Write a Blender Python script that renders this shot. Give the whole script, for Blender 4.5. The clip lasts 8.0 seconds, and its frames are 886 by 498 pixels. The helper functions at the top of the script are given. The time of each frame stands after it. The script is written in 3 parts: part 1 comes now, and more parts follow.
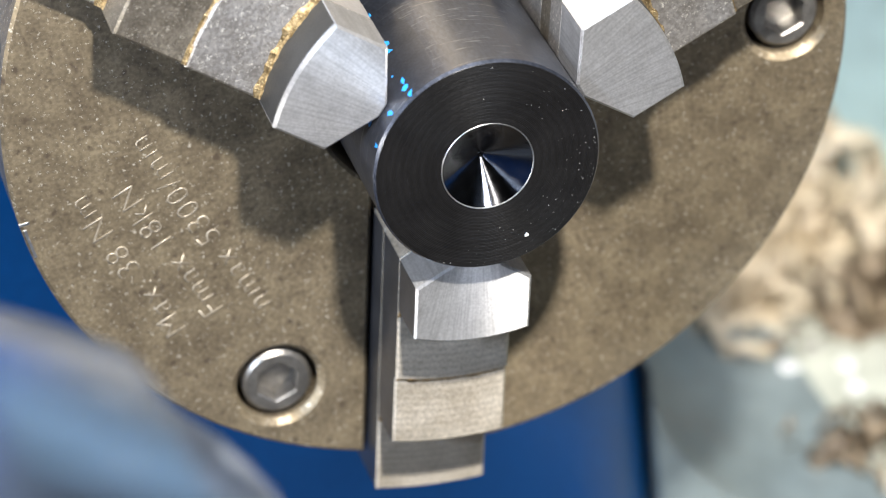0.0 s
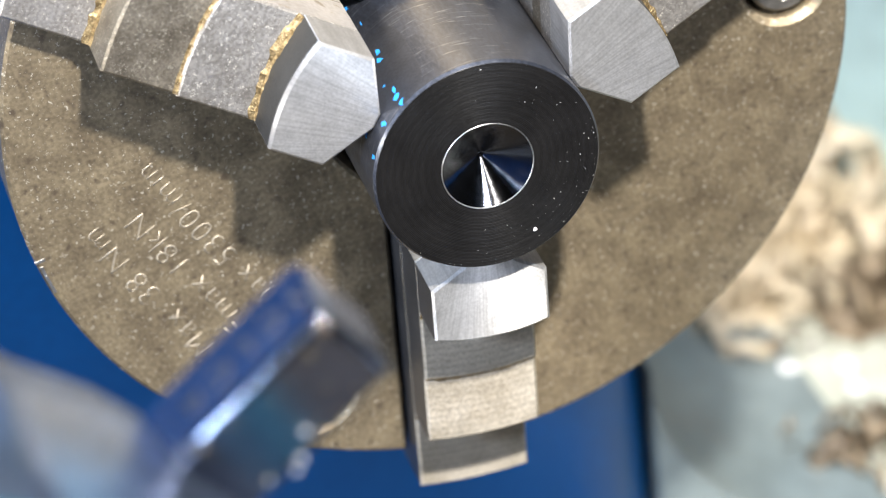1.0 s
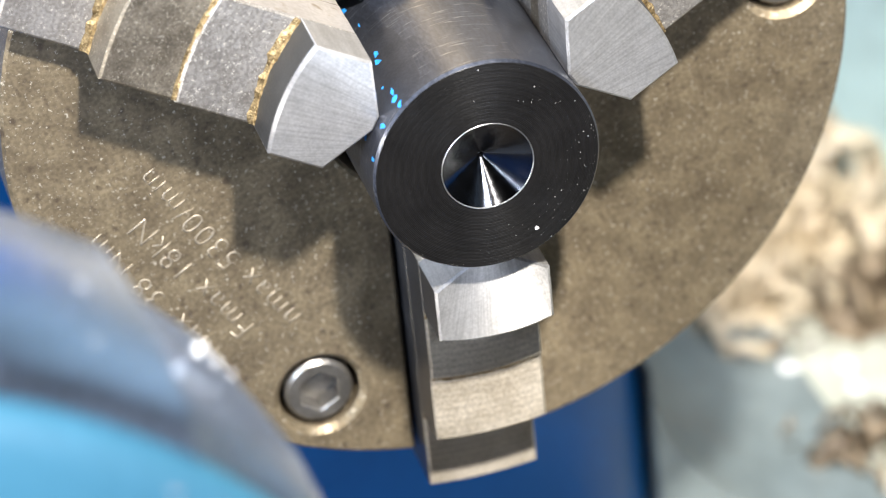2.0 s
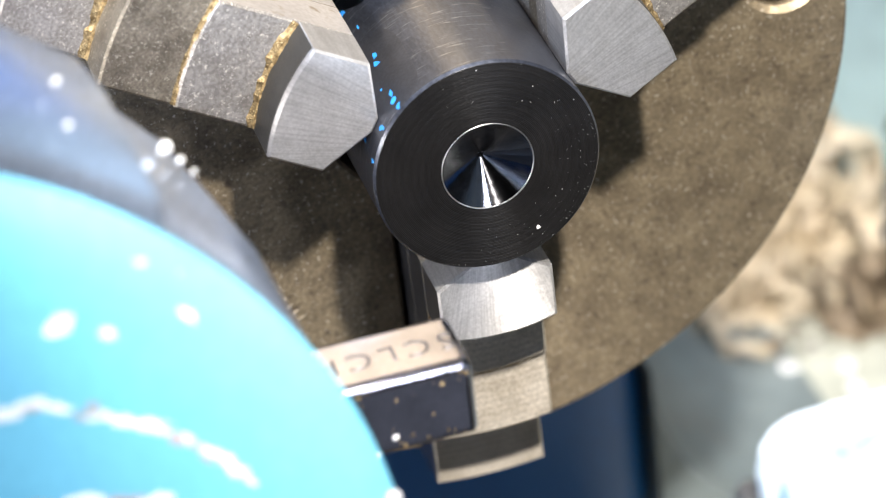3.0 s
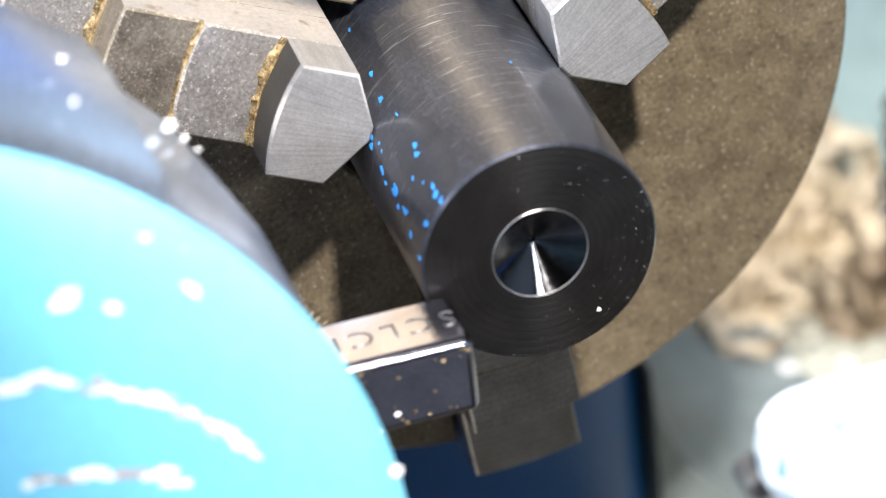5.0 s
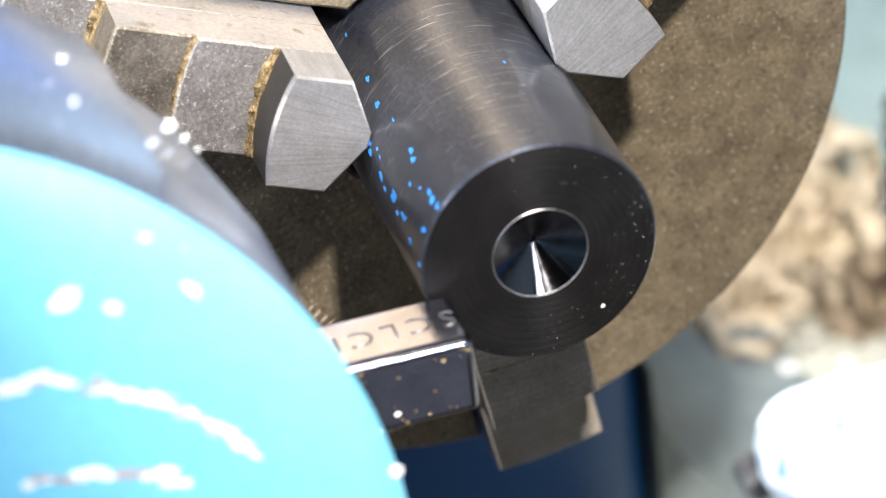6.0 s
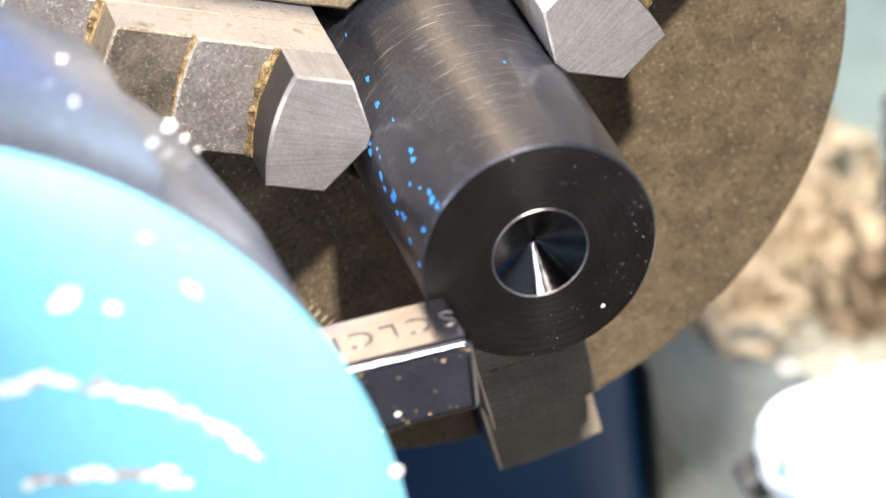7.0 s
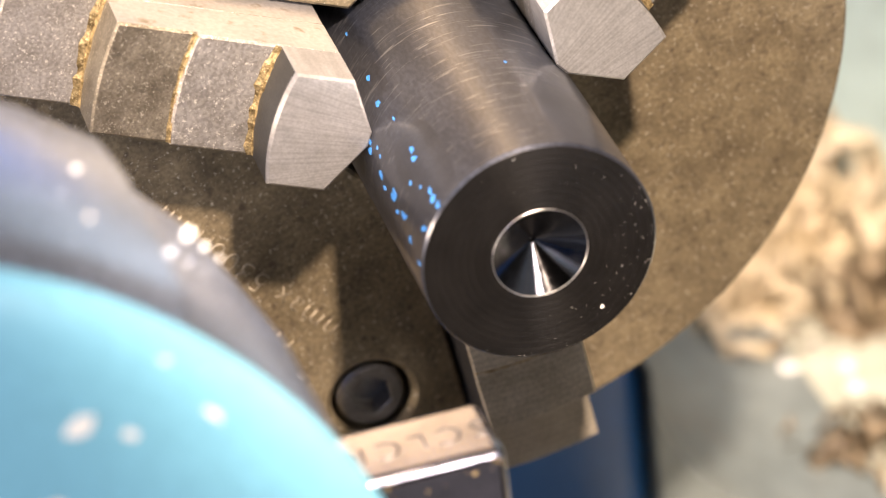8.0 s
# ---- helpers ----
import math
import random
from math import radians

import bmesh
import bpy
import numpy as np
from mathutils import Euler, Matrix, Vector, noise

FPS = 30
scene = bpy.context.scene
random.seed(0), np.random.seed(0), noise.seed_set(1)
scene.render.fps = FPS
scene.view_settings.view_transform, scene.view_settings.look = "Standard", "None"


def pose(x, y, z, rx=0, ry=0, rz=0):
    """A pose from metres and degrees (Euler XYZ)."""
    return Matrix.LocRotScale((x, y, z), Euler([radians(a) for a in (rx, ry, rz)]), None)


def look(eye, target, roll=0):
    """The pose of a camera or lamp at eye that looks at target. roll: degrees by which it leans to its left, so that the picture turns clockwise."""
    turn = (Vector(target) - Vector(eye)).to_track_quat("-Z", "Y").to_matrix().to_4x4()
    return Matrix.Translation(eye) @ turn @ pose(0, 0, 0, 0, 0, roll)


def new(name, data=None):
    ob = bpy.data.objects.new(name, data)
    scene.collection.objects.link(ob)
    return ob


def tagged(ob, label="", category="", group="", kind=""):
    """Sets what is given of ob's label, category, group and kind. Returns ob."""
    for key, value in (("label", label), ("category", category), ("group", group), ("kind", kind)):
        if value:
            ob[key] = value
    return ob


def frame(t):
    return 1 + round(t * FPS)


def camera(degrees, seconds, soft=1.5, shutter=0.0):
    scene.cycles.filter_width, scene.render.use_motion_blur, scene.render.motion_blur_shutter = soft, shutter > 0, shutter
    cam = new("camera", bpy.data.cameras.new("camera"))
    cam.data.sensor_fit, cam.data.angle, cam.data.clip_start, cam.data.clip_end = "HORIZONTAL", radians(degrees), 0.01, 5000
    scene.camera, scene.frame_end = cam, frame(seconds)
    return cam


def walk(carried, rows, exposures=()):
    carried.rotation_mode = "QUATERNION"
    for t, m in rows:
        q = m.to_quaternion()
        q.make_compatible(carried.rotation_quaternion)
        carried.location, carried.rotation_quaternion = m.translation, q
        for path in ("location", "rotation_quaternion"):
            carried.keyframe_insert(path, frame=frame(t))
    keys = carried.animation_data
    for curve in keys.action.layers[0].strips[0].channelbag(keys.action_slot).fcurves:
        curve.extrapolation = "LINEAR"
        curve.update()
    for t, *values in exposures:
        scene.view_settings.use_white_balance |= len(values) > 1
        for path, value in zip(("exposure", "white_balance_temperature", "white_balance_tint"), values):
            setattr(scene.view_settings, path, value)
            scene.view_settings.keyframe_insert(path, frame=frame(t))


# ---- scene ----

MM = 0.001

# ---- camera ----
cam = camera(14.0, 8.0, 1.15, 0.5)
EYE = (-0.09659, -0.43815, 0.25147)
AIM = (-0.00704, -0.02342, -0.01307)
cam.data.dof.use_dof = True
cam.data.dof.focus_distance = 0.497
cam.data.dof.aperture_fstop = 16.0
walk(cam, [(0.0, look(EYE, AIM, -7.03)), (8.0, look(EYE, AIM, -7.03))],
     exposures=[(0.0, 0.06, 6350, 10), (0.4, 0.16, 6350, 10), (1.0, 0.28, 6400, 10), (1.7, 0.34, 6450, 10), (2.9, 0.13, 6450, 12), (6.4, 0.13, 6500, 13), (7.0, 0.15, 7000, 16), (7.6, 0.20, 7900, 20), (8.0, 0.28, 8600, 23)])

# ---- light ----
world = bpy.data.worlds.new("workshop_air")
scene.world = world
world.use_nodes = True
world.node_tree.nodes["Background"].inputs[0].default_value = (0.35, 0.42, 0.55, 1)
world.node_tree.nodes["Background"].inputs[1].default_value = 0.25


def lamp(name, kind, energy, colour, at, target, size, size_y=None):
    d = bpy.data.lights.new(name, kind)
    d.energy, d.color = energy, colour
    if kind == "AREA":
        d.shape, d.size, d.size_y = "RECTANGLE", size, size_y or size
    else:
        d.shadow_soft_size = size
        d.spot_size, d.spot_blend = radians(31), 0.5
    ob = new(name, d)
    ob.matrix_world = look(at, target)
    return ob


# the machine's lamp above the chuck, two windows, then three added fills
lamp("machine_lamp_light", "SPOT", 26.0, (1.0, 0.945, 0.865), (0.0156, -0.3038, 0.3594), (0.006, 0, -0.01), 0.012)
lamp("window_light", "AREA", 10.0, (0.82, 0.87, 1.0), (0.44, -1.38, 0.68), (0, 0, 0), 0.2, 0.2)
lamp("side_window_light", "AREA", 16.0, (0.45, 0.66, 1.0), (-1.24, -0.95, 0.92), (0, 0, 0), 0.2, 0.2)
# fill from the left, added to lift the shadows and the left jaw
lamp("left_fill_light", "AREA", 11.0, (1.0, 0.98, 0.95), (-1.20, -0.80, 0.78), (0, 0, 0), 0.22, 0.22)
# no known source: added low at the left for the jaw's highlight fan
lamp("jaw_fan_light", "AREA", 9.0, (1.0, 0.97, 0.92), (-1.48, -0.16, 0.14), (0, 0, 0), 0.16, 0.3)
# overhead fill, added to brighten the tray
lamp("overhead_fill_light", "AREA", 15.0, (0.97, 0.97, 0.97), (-0.03, 0.25, 1.5), (0.1, 0.1, -0.1), 0.14, 0.14)


# ---- materials ----
def material(name, colour, rough=0.5, metal=0.0, vary=0.25, scale=200.0, fine=2500.0, bump=0.15, dark=None, spots=0.0,
             spot_colour=(0.1, 0.08, 0.06), stretch=(1, 1, 1), coat=0.0, gloss=0.5, turned_ring=0.0, low_grain=0.45, soft=0.15, flecks=0.0, scratch=0.0, grooves=0.0, radial=0.0, ring_turn=0.0, fleck_colour=(0.64, 0.58, 0.47)):
    """A surface with stains at one scale and grain at a finer one."""
    m = bpy.data.materials.new(name)
    m.use_nodes = True
    n, l = m.node_tree.nodes, m.node_tree.links
    b = n["Principled BSDF"]
    b.inputs["Metallic"].default_value = metal
    b.inputs["Coat Weight"].default_value = coat
    b.inputs["Specular IOR Level"].default_value = gloss
    b.inputs["Coat Roughness"].default_value = 0.16
    if turned_ring:
        # the grain runs round the spindle axis
        oc, cr, vt = n.new("ShaderNodeTexCoord"), n.new("ShaderNodeVectorMath"), n.new("ShaderNodeVectorTransform")
        cr.operation = "CROSS_PRODUCT"
        cr.inputs[1].default_value = (0, 1, 0)
        vt.vector_type, vt.convert_from, vt.convert_to = "VECTOR", "OBJECT", "WORLD"
        nm = n.new("ShaderNodeVectorMath")
        nm.operation = "NORMALIZE"
        b.inputs["Anisotropic"].default_value = turned_ring
        b.inputs["Anisotropic Rotation"].default_value = ring_turn
        l.new(oc.outputs["Object"], cr.inputs[0])
        l.new(cr.outputs["Vector"], vt.inputs["Vector"])
        l.new(vt.outputs["Vector"], nm.inputs[0])
        l.new(nm.outputs["Vector"], b.inputs["Tangent"])
    tc, mp = n.new("ShaderNodeTexCoord"), n.new("ShaderNodeMapping")
    mp.inputs["Scale"].default_value = stretch
    l.new(tc.outputs["Object"], mp.inputs["Vector"])
    big, small = n.new("ShaderNodeTexNoise"), n.new("ShaderNodeTexNoise")
    for t, s in ((big, scale), (small, fine)):
        t.inputs["Scale"].default_value, t.inputs["Detail"].default_value = s, 6
        l.new(mp.outputs["Vector"], t.inputs["Vector"])
    ramp = n.new("ShaderNodeValToRGB")
    low = dark or tuple(c * (1 - vary) for c in colour)
    ramp.color_ramp.elements[0].position, ramp.color_ramp.elements[1].position = 0.5 - soft, 0.5 + soft
    ramp.color_ramp.elements[0].color, ramp.color_ramp.elements[1].color = (*low, 1), (*colour, 1)
    l.new(big.outputs["Fac"], ramp.inputs["Fac"])
    mix = n.new("ShaderNodeMix")
    mix.data_type, mix.blend_type = "RGBA", "MULTIPLY"
    mix.inputs["Factor"].default_value = vary
    grey = n.new("ShaderNodeValToRGB")
    grey.color_ramp.elements[0].position, grey.color_ramp.elements[1].position = 0.38, 0.62
    grey.color_ramp.elements[0].color = (low_grain, low_grain, low_grain, 1)
    l.new(small.outputs["Fac"], grey.inputs["Fac"])
    l.new(ramp.outputs["Color"], mix.inputs["A"])
    l.new(grey.outputs["Color"], mix.inputs["B"])
    last = mix.outputs["Result"]
    if spots:
        sp, cut, mx = n.new("ShaderNodeTexNoise"), n.new("ShaderNodeValToRGB"), n.new("ShaderNodeMix")
        sp.inputs["Scale"].default_value, sp.inputs["Detail"].default_value = scale * 3.3, 8
        l.new(tc.outputs["Object"], sp.inputs["Vector"])
        cut.color_ramp.elements[0].position, cut.color_ramp.elements[1].position = 0.60 - 0.1 * spots, 0.70
        l.new(sp.outputs["Fac"], cut.inputs["Fac"])
        mx.data_type = "RGBA"
        mx.inputs["B"].default_value = (*spot_colour, 1)
        l.new(cut.outputs["Color"], mx.inputs["Factor"])
        l.new(last, mx.inputs["A"])
        last = mx.outputs["Result"]
    if scratch:
        ms, sn, sc, mk = n.new("ShaderNodeMapping"), n.new("ShaderNodeTexNoise"), n.new("ShaderNodeValToRGB"), n.new("ShaderNodeMix")
        ms.inputs["Scale"].default_value, ms.inputs["Rotation"].default_value = (170, 1900, 170), (0.16, 0, 0.20)
        l.new(tc.outputs["Object"], ms.inputs["Vector"])
        l.new(ms.outputs["Vector"], sn.inputs["Vector"])
        sn.inputs["Scale"].default_value, sn.inputs["Detail"].default_value, sn.inputs["Distortion"].default_value = 1.0, 3, 1.2
        sc.color_ramp.elements[0].position, sc.color_ramp.elements[1].position = 0.60, 0.72
        sc.color_ramp.elements[1].color = (scratch, scratch, scratch, 1)
        l.new(sn.outputs["Fac"], sc.inputs["Fac"])
        mk.data_type = "RGBA"
        mk.inputs["B"].default_value = (0.58, 0.60, 0.64, 1)
        l.new(sc.outputs["Color"], mk.inputs["Factor"])
        l.new(last, mk.inputs["A"])
        last = mk.outputs["Result"]
    if flecks:
        vo, cf, mf = n.new("ShaderNodeTexNoise"), n.new("ShaderNodeValToRGB"), n.new("ShaderNodeMix")
        vo.inputs["Scale"].default_value, vo.inputs["Detail"].default_value = fine * 0.8, 3
        vo.inputs["Roughness"].default_value = 0.8
        l.new(tc.outputs["Object"], vo.inputs["Vector"])
        cf.color_ramp.elements[0].position, cf.color_ramp.elements[1].position = 0.67 - 0.05 * flecks, 0.73 - 0.05 * flecks
        l.new(vo.outputs["Fac"], cf.inputs["Fac"])
        mf.data_type = "RGBA"
        mf.inputs["B"].default_value = (*fleck_colour, 1)
        l.new(cf.outputs["Color"], mf.inputs["Factor"])
        l.new(last, mf.inputs["A"])
        last = mf.outputs["Result"]
    if radial:
        # streaks outwards from the spindle axis: the jaw face's highlight fan put into colour
        rm, rg, rn, rc, rx = (n.new("ShaderNode" + k) for k in ("Mapping", "TexGradient", "TexNoise", "ValToRGB", "Mix"))
        rm.inputs["Rotation"].default_value = (radians(90), 0, 0)
        rg.gradient_type = "RADIAL"
        rn.noise_dimensions = "2D"
        rn.inputs["Scale"].default_value, rn.inputs["Detail"].default_value = 1.0, 3
        sx = n.new("ShaderNodeCombineXYZ")
        ml, ln = n.new("ShaderNodeMath"), n.new("ShaderNodeVectorMath")
        ml.operation, ml.inputs[1].default_value = "MULTIPLY", 420.0
        ln.operation = "LENGTH"
        lm = n.new("ShaderNodeMath")
        lm.operation, lm.inputs[1].default_value = "MULTIPLY", 120.0
        rc.color_ramp.elements[0].position, rc.color_ramp.elements[1].position = 0.36, 0.6
        rc.color_ramp.elements[0].color = (0.5, 0.49, 0.47, 1)
        rx.data_type, rx.blend_type = "RGBA", "MULTIPLY"
        rx.inputs["Factor"].default_value = radial
        l.new(tc.outputs["Object"], rm.inputs["Vector"])
        l.new(rm.outputs["Vector"], rg.inputs["Vector"])
        l.new(rg.outputs["Fac"], ml.inputs[0])
        l.new(tc.outputs["Object"], ln.inputs[0])
        l.new(ln.outputs["Value"], lm.inputs[0])
        l.new(ml.outputs["Value"], sx.inputs["X"])
        l.new(lm.outputs["Value"], sx.inputs["Y"])
        l.new(sx.outputs["Vector"], rn.inputs["Vector"])
        l.new(rn.outputs["Fac"], rc.inputs["Fac"])
        l.new(last, rx.inputs["A"])
        l.new(rc.outputs["Color"], rx.inputs["B"])
        last = rx.outputs["Result"]
    if grooves:
        wc, wr, wm = n.new("ShaderNodeTexWave"), n.new("ShaderNodeValToRGB"), n.new("ShaderNodeMix")
        wc.wave_type, wc.rings_direction = "RINGS", "Y"
        wc.inputs["Scale"].default_value, wc.inputs["Distortion"].default_value, wc.inputs["Detail"].default_value = 0.314 / 0.0011, 2.4, 6
        wc.inputs["Detail Scale"].default_value = 3.0
        wr.color_ramp.elements[0].color = (0.66, 0.65, 0.63, 1)
        wm.data_type, wm.blend_type = "RGBA", "MULTIPLY"
        wm.inputs["Factor"].default_value = min(0.9, 0.45 * grooves)
        l.new(tc.outputs["Object"], wc.inputs["Vector"])
        l.new(wc.outputs["Fac"], wr.inputs["Fac"])
        l.new(last, wm.inputs["A"])
        l.new(wr.outputs["Color"], wm.inputs["B"])
        last = wm.outputs["Result"]
    l.new(last, b.inputs["Base Color"])
    rr = n.new("ShaderNodeMapRange")
    rr.inputs["To Min"].default_value, rr.inputs["To Max"].default_value = max(rough - 0.12, 0.03), min(rough + 0.12, 1)
    l.new(small.outputs["Fac"], rr.inputs["Value"])
    l.new(rr.outputs["Result"], b.inputs["Roughness"])
    if bump:
        bp = n.new("ShaderNodeBump")
        bp.inputs["Strength"].default_value, bp.inputs["Distance"].default_value = bump, 0.0002
        l.new(small.outputs["Fac"], bp.inputs["Height"])
        if grooves:
            # turning marks: rings about the axis, of two widths
            for width, power in ((0.00022, 0.10), (0.0011, 0.06)):
                wv, gb = n.new("ShaderNodeTexWave"), n.new("ShaderNodeBump")
                wv.wave_type, wv.rings_direction = "RINGS", "Y"
                wv.inputs["Scale"].default_value = 0.314 / width
                wv.inputs["Distortion"].default_value, wv.inputs["Detail"].default_value = 1.2, 3
                wv.inputs["Detail Scale"].default_value = 0.6
                l.new(tc.outputs["Object"], wv.inputs["Vector"])
                gb.inputs["Strength"].default_value, gb.inputs["Distance"].default_value = min(1, power * 4 * grooves), 0.00005
                l.new(wv.outputs["Fac"], gb.inputs["Height"])
                l.new(bp.outputs["Normal"], gb.inputs["Normal"])
                bp = gb
        l.new(bp.outputs["Normal"], b.inputs["Normal"])
    return m


M_FACE = material("chuck_face_steel", (0.37, 0.30, 0.195), 0.46, 0.6, 0.6, 190, 1500, 0.22, dark=(0.20, 0.158, 0.105), soft=0.22, spots=0.3, spot_colour=(0.13, 0.10, 0.07), flecks=1.4, low_grain=0.45, turned_ring=0.7, ring_turn=0.25)
M_BED = material("worn_bed_steel", (0.17, 0.135, 0.09), 0.75, 0.0, 0.5, 25, 300, 0.2, dark=(0.07, 0.057, 0.04), soft=0.3)
M_SIDE = material("chuck_side_steel", (0.16, 0.155, 0.15), 0.45, 0.7)
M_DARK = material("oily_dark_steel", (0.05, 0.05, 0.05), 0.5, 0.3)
M_JAW = material("ground_jaw_steel", (0.66, 0.65, 0.64), 0.46, 0.75, 0.3, 300, 3000, 0.06, dark=(0.53, 0.52, 0.51), soft=0.25, turned_ring=0.95, ring_turn=0.25, flecks=0.0, radial=0.3)
# one step steel in copies: lighter for the lit hanging jaw, darker above
M_STEP = material("lit_worn_jaw_step_steel", (0.74, 0.675, 0.575), 0.46, 0.5, 0.55, 260, 2600, 0.3, dark=(0.50, 0.44, 0.35), soft=0.22, turned_ring=0.7, ring_turn=0.25, flecks=0.8, grooves=0.9)
M_STEP_DARK = material("dark_jaw_step_steel", (0.42, 0.37, 0.29), 0.42, 0.75, 0.6, 260, 2600, 0.35, dark=(0.20, 0.17, 0.13), soft=0.22, turned_ring=0.7, ring_turn=0.25, flecks=1.5, grooves=0.5)
M_STEP_GREY = material("shaded_jaw_step_steel", (0.60, 0.57, 0.54), 0.44, 0.75, 0.6, 210, 2200, 0.35, dark=(0.34, 0.31, 0.27), soft=0.25, turned_ring=0.7, ring_turn=0.25, flecks=1.7, grooves=0.3, fleck_colour=(0.86, 0.82, 0.74))
# flank steel darkened for the shade on the lower jaw's sides
M_FLANK_SHADE = material("shaded_jaw_side_steel", (0.10, 0.105, 0.12), 0.35, 0.6, 0.4, 150, 1500, 0.1, dark=(0.05, 0.053, 0.062), soft=0.3)
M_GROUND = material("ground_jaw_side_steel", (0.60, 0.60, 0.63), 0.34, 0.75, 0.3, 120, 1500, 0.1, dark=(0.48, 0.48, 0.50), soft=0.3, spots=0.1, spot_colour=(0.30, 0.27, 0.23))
M_BRASS = material("brass_dust", (0.64, 0.47, 0.24), 0.40, 0.8, 0.8, 900, 3500, 0.7, dark=(0.20, 0.135, 0.06), flecks=1.6, fleck_colour=(0.80, 0.64, 0.36))
M_BAR = material("dark_bar_skin", (0.10, 0.112, 0.148), 0.36, 0.75, 0.5, 130, 2200, 0.2, dark=(0.05, 0.057, 0.078), soft=0.2, stretch=(1, 0.35, 1), scratch=0.3, coat=0.6)
M_RUB = material("rubbed_bar_skin", (0.088, 0.096, 0.122), 0.38, 0.75, 0.4, 130, 2200, 0.1, dark=(0.058, 0.063, 0.08), soft=0.25, coat=0.4)
M_END = material("black_turned_end", (0.010, 0.0095, 0.0095), 0.34, 0.0, 0.3, 200, 2000, 0.08, gloss=0.3, turned_ring=0.7, ring_turn=0.25, grooves=1.0)
M_CONE = material("bright_centre_drill", (0.15, 0.15, 0.16), 0.16, 1.0, 0.1, fine=900, bump=0.0, turned_ring=0.95, ring_turn=0.25)
M_RIM = material("bright_burr", (0.85, 0.85, 0.85), 0.35, 1.0, 0.1)
M_SCREW = material("worn_screw_steel", (0.42, 0.40, 0.37), 0.36, 0.85, 0.4, 300, 2500, 0.2)
M_CYAN = material("cyan_paint", (0.165, 0.52, 0.70), 0.4, 0.0, 0.12, 30, 600, 0.05, coat=0.08)
M_DISC = material("turret_steel", (0.62, 0.74, 0.95), 0.29, 0.88, 0.25, 60, bump=0.05)
M_TOOL = material("nickel_tool_steel", (0.43, 0.435, 0.51), 0.15, 1.0, 0.3, 220, 2500, 0.1, dark=(0.33, 0.335, 0.39), flecks=0.4)
M_STAMP = material("stamped_letters", (0.20, 0.20, 0.21), 0.5, 0.9, 0.2)
M_SCRIBE = material("scribed_letters", (0.45, 0.39, 0.30), 0.45, 0.5, 0.3)
M_BLUE = material("blue_machine_paint", (0.002, 0.105, 0.36), 0.38, 0.0, 0.2, 30, 600, 0.05, gloss=0.3)
M_TRAY = material("grey_green_tray_paint", (0.60, 0.61, 0.51), 0.35, 0.0, 0.35, 16, 120, 0.1, dark=(0.46, 0.47, 0.40), soft=0.25)
M_COVE_SHADE = material("shade_toned_cove_paint", (0.24, 0.28, 0.28), 0.4, 0.0, 0.35, 20, 150, 0.1, dark=(0.15, 0.19, 0.20), soft=0.3)
M_SWARF = material("tan_swarf", (0.60, 0.52, 0.39), 0.5, 0.0, 0.3, 45, 500, 0.5, dark=(0.52, 0.42, 0.28))
M_RUST = material("rusty_chip_steel", (0.55, 0.43, 0.41), 0.6, 0.2, 0.3)
M_SOOT = material("dark_swarf", (0.34, 0.26, 0.17), 0.45, 0.2, 0.5, 80, 500, 0.5, dark=(0.13, 0.10, 0.07))
M_CHIP = material("bright_chip", (0.95, 0.95, 0.93), 0.3, 0.0, 0.1)
M_TEAL = material("pale_teal_paint", (0.55, 0.73, 0.74), 0.4, 0.0, 0.25, 14, 90, 0.1, dark=(0.46, 0.64, 0.66), soft=0.25)
M_PALE = material("pale_blue_paint", (0.80, 0.90, 0.98), 0.35, 0.0, 0.25, 70, 400, 0.1, dark=(0.52, 0.70, 0.93), soft=0.1)
M_MARK = material("blue_worn_mark", (0.20, 0.38, 0.72), 0.5, 0.0, 0.3, 200, 900, 0.1)
M_FLECK = material("bright_blue_paint_fleck", (0.03, 0.33, 0.95), 0.4, 0.0, 0.2, 900)
def glowing(name, colour, strength):
    m = bpy.data.materials.new(name)
    m.use_nodes = True
    b = m.node_tree.nodes["Principled BSDF"]
    b.inputs["Emission Color"].default_value, b.inputs["Emission Strength"].default_value = (*colour, 1), strength
    return m


M_HAZE = glowing("pale_glow_pane", (1.0, 0.96, 0.95), 0.9)
M_WALL = material("workshop_wall_paint", (0.06, 0.06, 0.058), 0.8, 0, 0.1, 2, 40)
M_FLOOR = material("dark_workshop_floor", (0.06, 0.06, 0.06), 0.7, 0, 0.2, 3, 60)


# ---- builders: all sizes in millimetres ----
def part(name, bm, mat, parent=None, label="", smooth=False):
    me = bpy.data.meshes.new(name)
    bmesh.ops.scale(bm, vec=(MM, MM, MM), verts=bm.verts)
    bmesh.ops.recalc_face_normals(bm, faces=bm.faces)
    if smooth:
        for f in bm.faces:
            f.smooth = True
        for e in bm.edges:
            e.smooth = not (len(e.link_faces) == 2 and e.calc_face_angle(0) > radians(32))
    bm.to_mesh(me)
    bm.free()
    me.materials.append(mat)
    ob = new(name, me)
    ob.parent = parent
    if label:
        tagged(ob, label)
    return ob


def thing(name, label, category, group="", kind="", at=(0, 0, 0)):
    ob = new(name)
    ob.location = [v * MM for v in at]
    ob.empty_display_size = 0.01
    return tagged(ob, label, category, group, kind)


